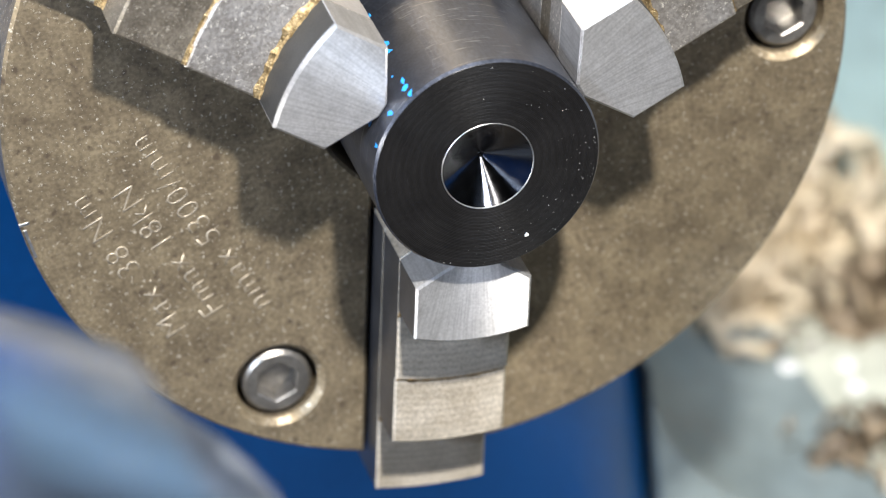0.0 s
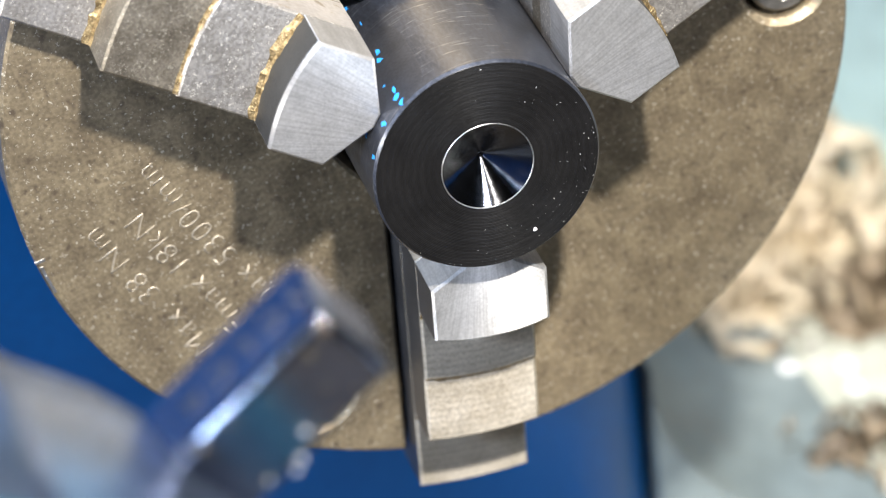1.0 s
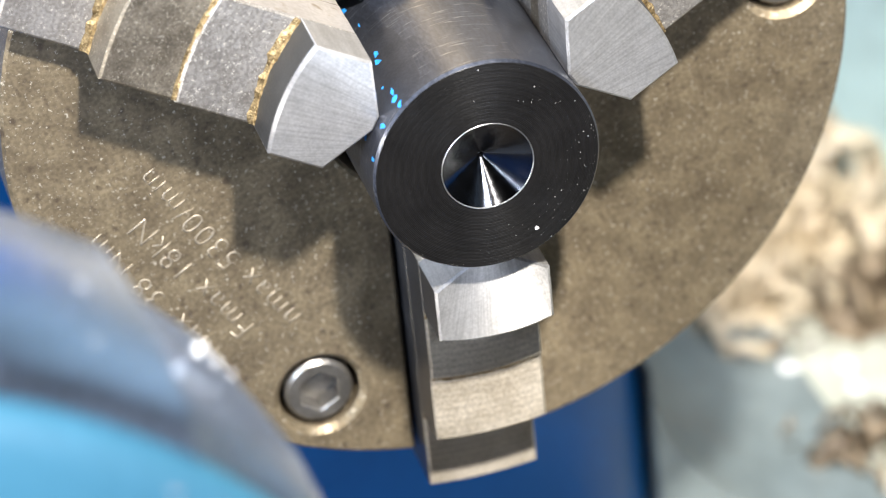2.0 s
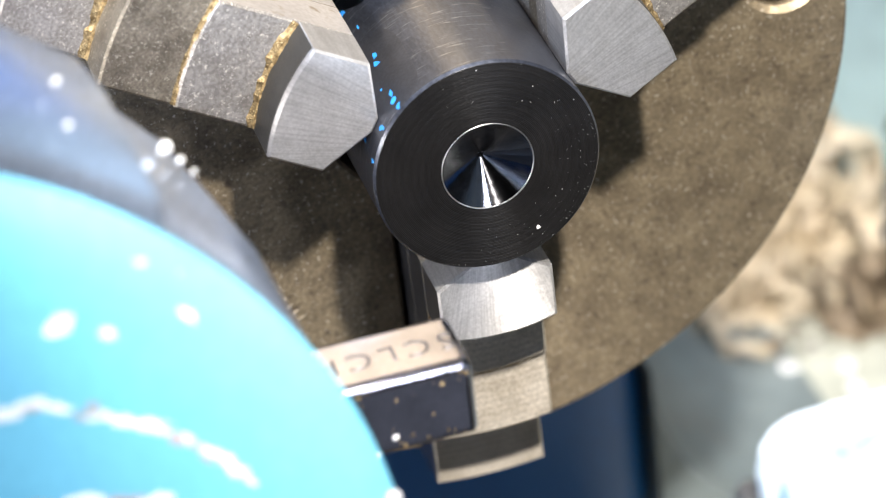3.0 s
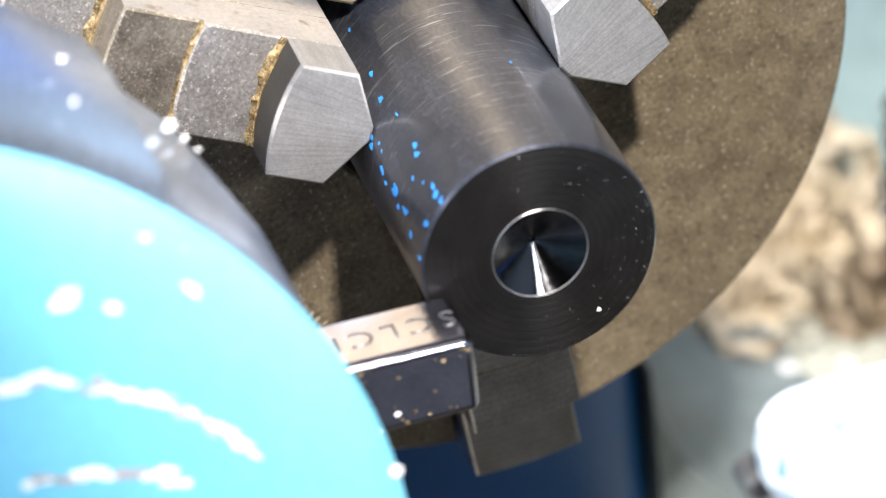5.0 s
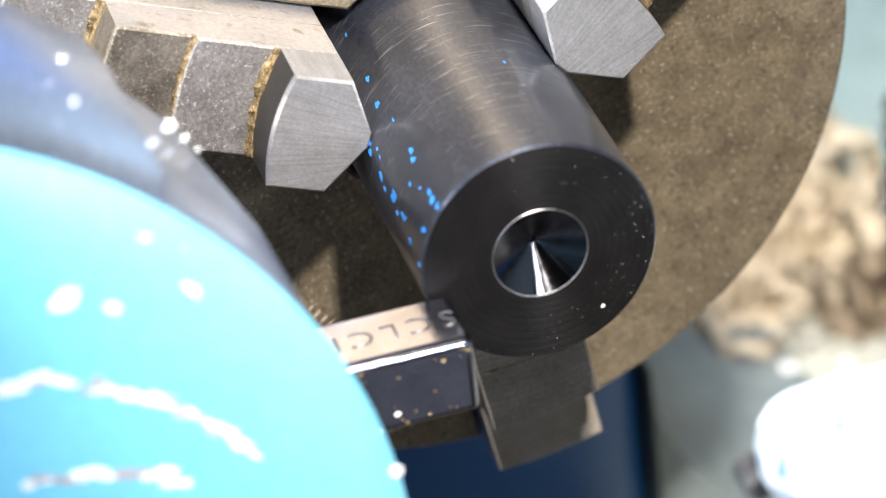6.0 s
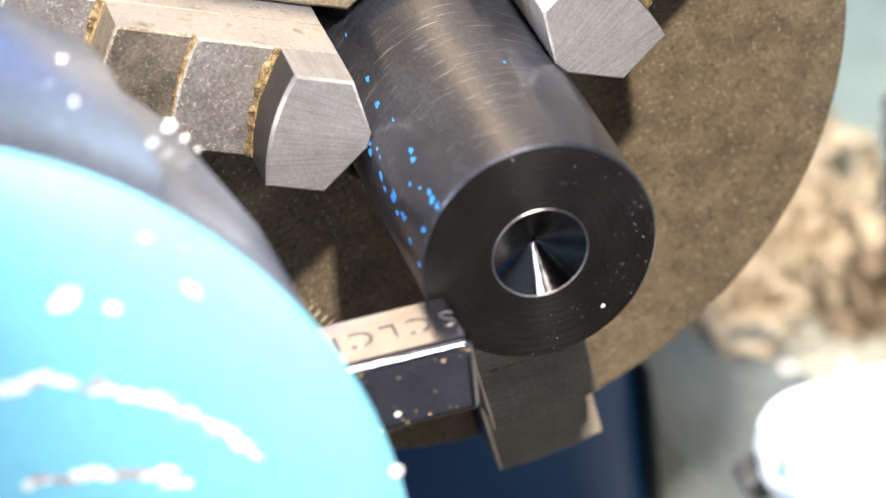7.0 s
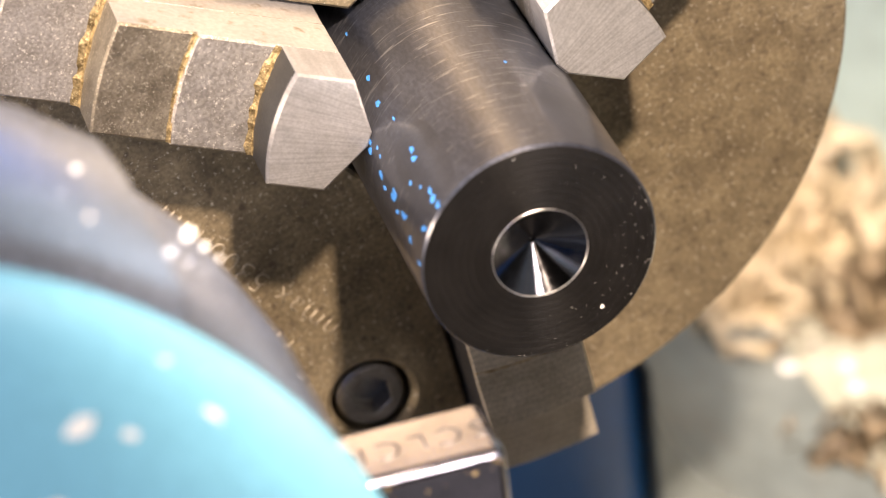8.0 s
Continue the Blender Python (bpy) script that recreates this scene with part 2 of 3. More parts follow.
def inset(pts, d):
    """The closed outline (counter-clockwise) moved inwards by d."""
    out, k = [], len(pts)
    for i in range(k):
        a, b, c = Vector(pts[i - 1]), Vector(pts[i]), Vector(pts[(i + 1) % k])
        e, f = (b - a).normalized(), (c - b).normalized()
        n = Vector((-e.y, e.x)) + Vector((-f.y, f.x))
        n = n / max(n.length_squared, 0.4) * 2
        out.append(tuple(b + n * d))
    return out


def prism(bm, outline, front, back, chamfer=0.4, holes=(), sink=None):
    """Extrudes an outline in (x, z), counter-clockwise, from y = front to y = back, with a chamfer round the front; holes go through."""
    def loop(pts, y):
        return [bm.verts.new((q[0], y, q[1])) for q in pts]

    def ring(a, b):
        for i in range(len(a)):
            j = (i + 1) % len(a)
            bm.faces.new((a[i], a[j], b[j], b[i]))

    tops = []
    for pts, sign in [(outline, 1)] + [(h, -1) for h in holes]:
        cut = chamfer if sign > 0 or sink is None else sink
        a, b, c = loop(inset(pts, sign * cut), front), loop(pts, front + cut), loop(pts, back)
        ring(a, b)
        ring(b, c)
        tops.append((a, c))
    for k in (0, 1):
        edges = []
        for pair in tops:
            v = pair[k]
            for i in range(len(v)):
                e = bm.edges.get((v[i], v[(i + 1) % len(v)])) or bm.edges.new((v[i], v[(i + 1) % len(v)]))
                edges.append(e)
        bmesh.ops.triangle_fill(bm, use_beauty=True, use_dissolve=False, edges=edges)
    return bm


def arc(r, a0, a1, n, cx=0, cz=0):
    return [(cx + r * math.cos(a0 + (a1 - a0) * i / n), cz + r * math.sin(a0 + (a1 - a0) * i / n)) for i in range(n + 1)]


def circle(r, n=48, cx=0, cz=0):
    return arc(r, 0, 2 * math.pi, n, cx, cz)[:-1]


def spin(bm, profile, n=96):
    """A turned body about the y axis from (radius, y) pairs."""
    rings = []
    for r, y in profile:
        if r < 1e-6:
            rings.append([bm.verts.new((0, y, 0))])
        else:
            rings.append([bm.verts.new((r * math.cos(2 * math.pi * i / n), y, r * math.sin(2 * math.pi * i / n))) for i in range(n)])
    for a, b in zip(rings, rings[1:]):
        for i in range(n):
            j = (i + 1) % n
            q = [a[i % len(a)], a[j % len(a)], b[j % len(b)], b[i % len(b)]]
            q = list(dict.fromkeys(q))
            if len(q) > 2:
                bm.faces.new(q)
    return bm


def block(bm, lo, hi, chamfer=0.5, steps=2):
    """A box with bevelled edges."""
    r = bmesh.ops.create_cube(bm, size=1)
    for v in r["verts"]:
        v.co = [lo[i] + (v.co[i] + 0.5) * (hi[i] - lo[i]) for i in range(3)]
    if chamfer:
        es = list({e for v in r["verts"] for e in v.link_edges})
        bmesh.ops.bevel(bm, geom=es, offset=chamfer, segments=steps, profile=0.5, affect="EDGES")
    return bm


def turned(bm, degrees):
    """Turns a body about the y axis, from x towards z."""
    bmesh.ops.rotate(bm, cent=(0, 0, 0), matrix=Matrix.Rotation(radians(-degrees), 3, "Y"), verts=bm.verts)
    return bm


# ---- the place: headstock, tray, room ----
# heaps of swarf: name, material, label, ribbons, extent across and along the tray, size
HEAPS = [("tan_swarf_heap", M_SWARF, "heap of tan curled swarf on the tray", 60, 92, 134, 148, 186, 10, 7),
         ("brown_swarf_heap", M_SOOT, "dark brown oily swarf beside the tan heap", 60, 101, 129, 122, 143, 6, 4),
         ("swarf_scraps", M_SOOT, "dark curled swarf scraps on the tray", 40, 85, 103, 78, 93, 5, 0),
         ("swarf_crumbs", M_SOOT, "small dark swarf crumbs on the tray", 22, 80, 101, 123, 124, 2.5, 0),
         ("loose_swarf", M_SWARF, "loose pale swarf beside the chuck", 40, 72, 104, 134, 152, 8, 4),
         ("swarf_curl", M_SOOT, "single dark curl on the tray", 5, 79, 83, 94, 98, 2, 0)]
SPARKS = [(89.2, 118.5, 2.6), (100.4, 115.5, 1.6), (99.1, 107.9, 1.5), (118.6, 181.8, 2.2), (124.8, 172.5, 2.4), (96.7, 123.7, 1.0)]


def curl(bm, rnd, at, size, width):
    """One curled ribbon of swarf."""
    n, turns, r = 9, rnd.uniform(0.4, 1.2), size * rnd.uniform(0.4, 1)
    m = Euler((rnd.uniform(-1.4, 1.4), rnd.uniform(-1.4, 1.4), rnd.uniform(0, 6.3))).to_matrix()
    old = None
    for i in range(n):
        t = turns * 6.28 * i / (n - 1)
        p = Vector((r * math.cos(t), r * math.sin(t), 0))
        q = [m @ (p + Vector((0, 0, k * width + 0.3 * size * i / n))) + Vector(at) for k in (-0.5, 0.5)]
        v = [bm.verts.new((c.x, c.y, max(c.z, -149.8))) for c in q]
        if old:
            bm.faces.new((old[0], old[1], v[1], v[0]))
        old = v


def mound(bm, x0, x1, y0, y1, rise):
    """The matted body of a heap: a low uneven dome on the tray."""
    n, k, rows = 40, 12, []
    for j in range(k + 1):
        ring = []
        for i in range(n):
            t = 2 * math.pi * i / n
            u, v = math.cos(t) * j / k, math.sin(t) * j / k
            q = 1 + 0.35 * noise.noise((u * 1.7 + x0, v * 1.7, 2.0))
            x, y = (x0 + x1) / 2 + u * q * (x1 - x0) / 2, (y0 + y1) / 2 + v * q * (y1 - y0) / 2
            lump = 0.55 + 0.9 * noise.noise((x * 0.13, y * 0.13, 5.0)) + 0.45 * noise.noise((x * 0.4, y * 0.4, 7.0))
            ring.append(bm.verts.new((x, y, -149.9 + max(0, (1 - (j / k) ** 2) * rise * (0.5 + lump)))))
        rows.append(ring)
    for a, b in zip(rows[1:], rows[2:]):
        for i in range(n):
            bm.faces.new((a[i], a[(i + 1) % n], b[(i + 1) % n], b[i]))
    bm.faces.new(rows[1])
    for v in rows[0]:
        bm.verts.remove(v)


def swarf():
    rnd = random.Random(21)
    for name, mat, label, count, x0, x1, y0, y1, size, rise in HEAPS:
        bm = bmesh.new()
        if rise:
            mound(bm, x0, x1, y0, y1, rise)
        for i in range(count):
            x, y = rnd.gauss((x0 + x1) / 2, (x1 - x0) / 3.5), rnd.gauss((y0 + y1) / 2, (y1 - y0) / 3.5)
            d = 1 - min(1, math.hypot((x - (x0 + x1) / 2) / (x1 - x0), (y - (y0 + y1) / 2) / (y1 - y0)) * 1.6)
            curl(bm, rnd, (x, y, -149 + d * rnd.random() * size * 2.0), size, size * 0.3)
        tagged(part(name, bm, mat, smooth=True), label, "swarf", kind="stuff")
    for x, y, q in SPARKS:
        bm = bmesh.new()
        r = bmesh.ops.create_uvsphere(bm, u_segments=20, v_segments=10, radius=q)
        for v in r["verts"]:
            v.co = Vector((v.co.x + x, v.co.y * 1.2 + y, v.co.z * 0.5 - 149.9))
        tagged(part("shiny_chip", bm, M_CHIP, smooth=True), "shiny steel chip lying on the tray", "chip", "chips on the tray")


def setting():
    ob = thing("headstock", "deep blue painted lathe headstock behind the chuck", "headstock", at=(0, 60, -150))
    bm = bmesh.new()
    block(bm, (-400, 0, 0), (46, 270, 370), 16, 4)
    part("casting", bm, M_BLUE, ob, smooth=True)
    bm = bmesh.new()
    spin(bm, [(17, -8), (44, -8), (46, -6), (46, 1), (17, 1), (17, -8)], 64)
    bmesh.ops.translate(bm, vec=(0, 0, 150), verts=bm.verts)
    part("spindle_flange", bm, M_SIDE, ob, "steel spindle flange", smooth=True)
    bm = bmesh.new()
    block(bm, (22, 52, -172), (600, 700, -150), 2)
    block(bm, (46, -100, -172), (600, 51, -150), 2)
    tagged(part("chip_tray", bm, M_TRAY), "grey-green painted chip tray with swarf and oil", "tray", kind="structure")
    # added cove; its dark paint stands in for soft shade on the tray
    bm = bmesh.new()
    prism(bm, [(46, -149.8), (92, -149.8)] + arc(44, radians(-90), radians(-180), 16, 90.5, -105), 66, 320, 0.5)
    tagged(part("cove", bm, M_COVE_SHADE, smooth=True), "added grey-green rounded cove, toned for the shade between headstock and chip tray", "cove", kind="structure")
    bm = bmesh.new()
    # height and lean, beyond view, are added so the turret disc reflects it
    prism(bm, [(0, 0), (6, 0), (6, 420), (0, 420)], 0, 330, 1.5)
    bmesh.ops.rotate(bm, cent=(0, 0, 0), matrix=Matrix.Rotation(radians(20.8), 3, "Z") @ Matrix.Rotation(radians(14), 3, "Y"), verts=bm.verts)
    bmesh.ops.translate(bm, vec=(158, 90, -150), verts=bm.verts)
    tagged(part("splash_guard", bm, M_TEAL), "pale teal painted splash guard standing on the tray", "guard", kind="structure")
    bm = bmesh.new()
    # out of view; kept dark so little light bounces onto the chuck
    block(bm, (-420, -640, -172), (44, 50, -150), 2)
    # unseen extension, added to keep the blue stand out of the tool's reflection
    block(bm, (44.5, -640, -172), (300, -102, -150), 2)
    tagged(part("lathe_bed", bm, M_BED), "worn oily steel lathe bed under the chuck and slide", "lathe bed", kind="structure")
    for name, lo, hi, mat in (("floor", (-2000, -2000, -1000), (2000, 2000, -990), M_FLOOR),
                              ("ceiling", (-2000, -2000, 1600), (2000, 2000, 1610), M_WALL),
                              ("wall_north", (-2000, 2000, -990), (2000, 2010, 1600), M_WALL),
                              ("wall_south", (-2000, -2010, -990), (2000, -2000, 1600), M_WALL),
                              ("wall_east", (2000, -2000, -990), (2010, 2000, 1600), M_WALL),
                              ("wall_west", (-2010, -2000, -990), (-2000, 2000, 1600), M_WALL)):
        bm = bmesh.new()
        block(bm, lo, hi, 0)
        tagged(part(name, bm, mat), name.replace("_", " ") + " of the plain workshop", name.split("_")[0], kind="structure")
    # unseen glowing panes, added to brighten the tops of bar and tool
    ob = thing("glow_panel_1", "broad unseen glowing panel in three panes, added for reflections", "window", kind="structure", at=(390, 1985, 1250))
    for x0, x1, m in ((-700, -242, M_HAZE), (-238, 238, M_HAZE), (242, 700, M_HAZE)):
        bm = bmesh.new()
        block(bm, (x0, 0, -300), (x1, 6, 300), 0)
        part("pane", bm, m, ob)
    for lo, hi in (((-720, -12, -320), (-700, 14, 320)), ((700, -12, -320), (720, 14, 320)), ((-700, -12, 300), (700, 14, 320)), ((-700, -12, -320), (700, 14, -300))):
        bm = bmesh.new()
        block(bm, lo, hi, 2)
        part("panel_frame", bm, M_WALL, ob)
    ob = thing("machine_lamp", "small work lamp on an arm over the chuck", "lamp", at=(15.6, -303.8, 359.4))
    bm = bmesh.new()
    spin(bm, [(0, -26), (9, -26), (12, -22), (14, 3), (13, 3), (10, -20), (0, -21)], 32)
    bmesh.ops.rotate(bm, cent=(0, 0, 0), matrix=Matrix.Rotation(radians(-51), 3, "X"), verts=bm.verts)
    part("shade", bm, M_DARK, ob, smooth=True)
    bm = bmesh.new()
    block(bm, (-4, -20, 16), (4, 402, 24), 2)
    part("arm", bm, M_DARK, ob)
    bm = bmesh.new()
    block(bm, (-4, 394, -139.6), (4, 402, 16), 2)
    part("post", bm, M_DARK, ob)
    bm = bmesh.new()
    block(bm, (-500, -500, -990), (500, 600, -172), 10)
    tagged(part("machine_stand", bm, M_BLUE), "blue painted stand under the lathe", "stand")


# ---- the chuck ----
JAWS = (-98.3, 21.7, 141.7)
SLOT = 8.95
LINES = [("nmax 5300/min", (-28.4, -29.5), 3.7), ("Fmax 18kN", (-35.3, -28.5), 3.7), ("Max. 38 Nm", (-41.1, -30.3), 3.7)]


def chuck():
    ob = thing("lathe_chuck", "worn steel three-jaw lathe chuck gripping a dark bar", "chuck")
    for c in JAWS:
        bm = bmesh.new()
        a, b = radians(c), radians(c + 120)
        so, si = math.asin(SLOT / 62.5), math.asin(SLOT / 18.0)
        out = arc(62.5, a + so, b - so, 60) + arc(18.0, b - si, a + si, 14)
        hole = circle(6.2, 40, 53.1 * math.cos(radians(c - 24.9 + 120)), 53.1 * math.sin(radians(c - 24.9 + 120)))
        prism(bm, out, 0, 14, 0.5, [hole], 0.9)
        part("face_segment", bm, M_FACE, ob)
    bm = bmesh.new()
    spin(bm, [(17, 14), (61.9, 14), (62.5, 14.6), (62.5, 47), (61, 52), (17, 52), (17, 14)])
    part("body", bm, M_SIDE, ob, smooth=True)
    for c in JAWS:
        jaw(ob, c)
        screw(ob, c - 24.9 + 120)
    # bright nicks at the rim
    for x0, z0, x1, z1 in ((-62.03, -7.80, -60.54, -7.64), (-61.13, -10.20, -60.53, -13.40), (-61.36, -8.64, -61.13, -10.20)):
        bm = bmesh.new()
        d = Vector((x1 - x0, z1 - z0)).normalized() * 0.22
        prism(bm, [(x0 - d.y, z0 + d.x), (x0 + d.y, z0 - d.x), (x1 + d.y, z1 - d.x), (x1 - d.y, z1 + d.x)], -0.06, 0.3, 0.03)
        part("nick", bm, M_RIM, ob, "bright nick in the rim")
    # the three scribed lines run from the rim side of a screw towards the next jaw
    e, u = Vector((-0.398, 0, 0.917)), Vector((-0.917, 0, -0.398))
    for words, at, h in LINES:
        lettering("scribed_line", words, M_SCRIBE, ob, "faintly scribed line of writing", (at[0] + 0.28, -0.03, at[1] - 0.64), e, u, h, thin=-0.02, spread=1.1)
    return ob


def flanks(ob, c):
    """The flanks that run in the slot: ground bright, but with shade in the colour on the jaw that hangs down."""
    ob.data.materials.append(M_GROUND if c > 0 else M_FLANK_SHADE)
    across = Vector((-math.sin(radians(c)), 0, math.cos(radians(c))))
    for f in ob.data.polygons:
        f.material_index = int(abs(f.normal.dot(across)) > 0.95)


def jaw(ob, c):
    w = 8.45

    def outline(r_out, ease=0.0):
        v = w - ease
        h = math.asin(v / r_out)
        out = arc(r_out, -h, h, 14)
        return out + [(20.6 + ease, v), (16.15 + ease, 1.1), (16.15 + ease, -1.1), (20.6 + ease, -v)]

    bm = bmesh.new()
    prism(bm, outline(30.1), -22.5, -13.9, 0.35)
    top = part("jaw", turned(bm, c), M_JAW, ob)
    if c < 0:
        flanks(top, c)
    for r, f, bk, ease in ((41.6, -13.9, -9.0, 0.02), (52.6, -13.2, -5.0, 0.05), (66.0, -5.0, 13.5, 0.08)):
        bm = bmesh.new()
        prism(bm, outline(r, ease), f, bk, 0.35)
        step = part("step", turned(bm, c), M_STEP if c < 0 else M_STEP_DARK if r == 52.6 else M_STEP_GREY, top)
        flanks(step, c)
    # dark band laid on the step wall in place of its dark reflection
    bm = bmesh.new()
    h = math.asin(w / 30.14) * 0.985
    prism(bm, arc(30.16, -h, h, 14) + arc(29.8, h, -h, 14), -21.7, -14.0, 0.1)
    part("wall_shade", turned(bm, c), M_DARK, top, "dark band for the dark that the step wall reflects")
    for r, f in ((30.1, -13.9), (41.6, -13.2), (52.6, -5.0)):
        bm = bmesh.new()
        h = math.asin(w / r) * 0.97
        rows = []
        size = 1.45 if r != 41.6 else 0.6
        for i in range(25):
            t = -h + 2 * h * i / 24
            s = size * (0.75 + 0.5 * noise.noise((i * 0.5, r, c)))
            rows.append([bm.verts.new((q * math.cos(t), y, q * math.sin(t))) for q, y in ((r - 0.1, f - s * 1.1), (r + 0.25 * s, f - 0.35 * s), (r + s, f - 0.02), (r - 0.1, f + 0.1))])
        for p, q in zip(rows, rows[1:]):
            for i in range(4):
                bm.faces.new((p[i], p[(i + 1) % 4], q[(i + 1) % 4], q[i]))
        bm.faces.new(rows[0]), bm.faces.new(rows[-1])
        part("swarf_fillet", turned(bm, c), M_BRASS, top, "golden brass dust packed in the corner")


def screw(ob, a):
    x, z = 53.1 * math.cos(radians(a)), 53.1 * math.sin(radians(a))
    hexa = [(x + 3.3 * math.cos(radians(60 * i + 20)), z + 3.3 * math.sin(radians(60 * i + 20))) for i in range(6)]
    bm = bmesh.new()
    prism(bm, circle(5.25, 40, x, z), 0.8, 9, 0.55, [hexa], 0.2)
    prism(bm, circle(3.6, 24, x, z), 4.4, 5.2, 0.1)
    part("cap_screw", bm, M_SCREW, ob, "socket head cap screw sunk in its counterbore")


def shard(bm, rnd, size, flat=0.35):
    """A splinter of metal: an uneven lozenge."""
    r = bmesh.ops.create_icosphere(bm, subdivisions=1, radius=size)
    for v in r["verts"]:
        v.co = Vector((v.co.x * rnd.uniform(0.7, 1.5), v.co.y * flat, v.co.z * rnd.uniform(0.7, 1.3)))
    return bm


def lettering(name, words, mat, parent, label, at, along, up, height, thick=0.03, thin=-0.012, spread=1.0):
    """Writing as thin raised strokes: starts at the point, runs along and stands up, all in millimetres."""
    cu = bpy.data.curves.new(name, "FONT")
    cu.body, cu.size, cu.offset, cu.resolution_u, cu.space_character = words, 1.0, thin, 3, spread
    tmp = new(name, cu)
    me = bpy.data.meshes.new_from_object(tmp.evaluated_get(bpy.context.evaluated_depsgraph_get()))
    bpy.data.objects.remove(tmp)
    bm = bmesh.new()
    bm.from_mesh(me)
    bpy.data.meshes.remove(me)
    e, u = Vector(along).normalized() * height * 1.4, Vector(up).normalized() * height * 1.4
    n = e.cross(u).normalized()
    geo = bmesh.ops.extrude_face_region(bm, geom=list(bm.faces))
    for v in geo["geom"]:
        if isinstance(v, bmesh.types.BMVert):
            v.co.z = 1
    for v in bm.verts:
        v.co = Vector(at) + e * v.co.x + u * v.co.y + n * thick * v.co.z
    return part(name, bm, mat, parent, label)


# ---- the bar ----
RUBBED = [(44, 9.5, 4.6, 9.0), (122, 10.5, 4.2, 10.0)]
FLECKS = [(124, 37.1, 0.45, 1.0), (125.9, 30.7, 0.4, 0.8), (122.6, 24.5, 0.2, 0.5), (140.4, 25.0, 0.3, 0.5), (147.8, 21.2, 0.55, 1.0),
          (122.6, 15.4, 0.35, 0.8), (123.4, 13.5, 0.45, 0.9), (124.8, 5.1, 0.5, 1.1), (125.3, 3.4, 0.55, 0.7), (124.9, 1.3, 0.5, 0.8),
          (146.9, 15.0, 0.7, 1.2), (147.3, 9.3, 0.6, 1.2), (132.5, 10.8, 0.3, 0.7), (139.1, 1.9, 0.5, 0.9), (146.1, 27.2, 0.5, 1.0),
          (156.7, 1.4, 0.4, 0.6), (121.9, 50.1, 0.2, 0.4), (59.7, 23.8, 0.2, 0.3), (142.8, 27.9, 0.3, 0.6), (141.2, 23.3, 0.25, 0.4),
          (153.0, 6.0, 0.4, 0.8), (151.0, 12.5, 0.3, 0.5), (128.5, 7.8, 0.2, 0.3), (150.5, 19.0, 0.3, 0.5)]


def bar():
    ob = thing("steel_bar", "dark steel round bar with a centre-drilled end", "bar")
    bm = bmesh.new()
    spin(bm, [(0, 70), (16.1, 70), (16.1, 0.5), (15.8, 0.05)], 128)
    part("shaft", bm, M_BAR, ob, smooth=True)
    bm = bmesh.new()
    spin(bm, [(15.8, 0.05)] + [(15.7 - 0.25 * i, 0.0 + 0.012 * (i % 2)) for i in range(37)] + [(6.5, 0.0)], 128)
    part("end_face", bm, M_END, ob, "black finely turned end face")
    bm = bmesh.new()
    spin(bm, [(6.5, 0.05), (4.6, 1.19), (2.5, 2.45), (0.45, 3.68), (0.4, 4.6), (0, 4.75)], 96)
    part("centre_hole", bm, M_CONE, ob, "bright conical centre hole", smooth=True)
    bm = bmesh.new()
    spin(bm, [(6.63, 0.02), (6.57, -0.05), (6.5, -0.03), (6.43, 0.1), (6.55, 0.16)], 96)
    part("hole_rim", bm, M_RIM, ob, "thin bright rim of the centre hole", smooth=True)
    # smooth patches rubbed by the jaws: degrees, millimetres behind the end, half widths
    for a, y, w, h in RUBBED:
        bm = bmesh.new()
        ring = []
        for k in range(33):
            t = 2 * math.pi * k / 32 if k else 0
            ring.append((math.copysign(abs(math.cos(t)) ** 0.6, math.cos(t)), math.copysign(abs(math.sin(t)) ** 0.6, math.sin(t))))
        rows = [[bm.verts.new((r * math.cos(g), y + q * v * h, r * math.sin(g)))
                 for u, v in ring[:32] for g in [radians(a) + q * u * w / 16.1]] for q, r in ((1.0, 16.09), (0.93, 16.116), (0.6, 16.116), (0.3, 16.116), (0.03, 16.116))]
        for p, q in zip(rows, rows[1:]):
            for k in range(32):
                bm.faces.new((p[k], p[(k + 1) % 32], q[(k + 1) % 32], q[k]))
        bm.faces.new(rows[-1])
        part("rubbed_patch", bm, M_RUB, ob, "smooth grey patch rubbed by a jaw", smooth=True)
    rnd = random.Random(4)
    # paint flecks: degrees round the bar and millimetres behind its end
    for a, y, w, h in FLECKS:
        bm = bmesh.new()
        k = 7
        v = []
        for i in range(k):
            t, q = 2 * math.pi * (i + rnd.uniform(-0.3, 0.3)) / k, rnd.uniform(0.45, 1.4)
            g = radians(a) + w * q * math.cos(t) / 16.1
            v.append((16.14 * math.cos(g), y + h * q * math.sin(t), 16.14 * math.sin(g)))
        top = [bm.verts.new(p) for p in v]
        low = [bm.verts.new((p[0] * 0.99, p[1], p[2] * 0.99)) for p in v]
        bm.faces.new(top)
        for i in range(k):
            bm.faces.new((top[i], top[(i + 1) % k], low[(i + 1) % k], low[i]))
        part("paint_fleck", bm, M_FLECK, ob)
    for i in range(130):
        a, r = rnd.gauss(-0.6, 0.9), 15.6 - 6.0 * rnd.random() ** 2.2
        bm = bmesh.new()
        shard(bm, rnd, 0.02 + 0.05 * rnd.random() ** 4, 0.2)
        bmesh.ops.translate(bm, vec=(r * math.cos(a), -0.02, r * math.sin(a)), verts=bm.verts)
        part("metal_speck", bm, M_CHIP, ob)
    bm = bmesh.new()
    shard(bm, rnd, 0.3, flat=0.5)
    bmesh.ops.translate(bm, vec=(12.97 * math.cos(radians(-70.2)), -0.05, 12.97 * math.sin(radians(-70.2))), verts=bm.verts)
    part("metal_speck", bm, M_CHIP, ob)
    return ob


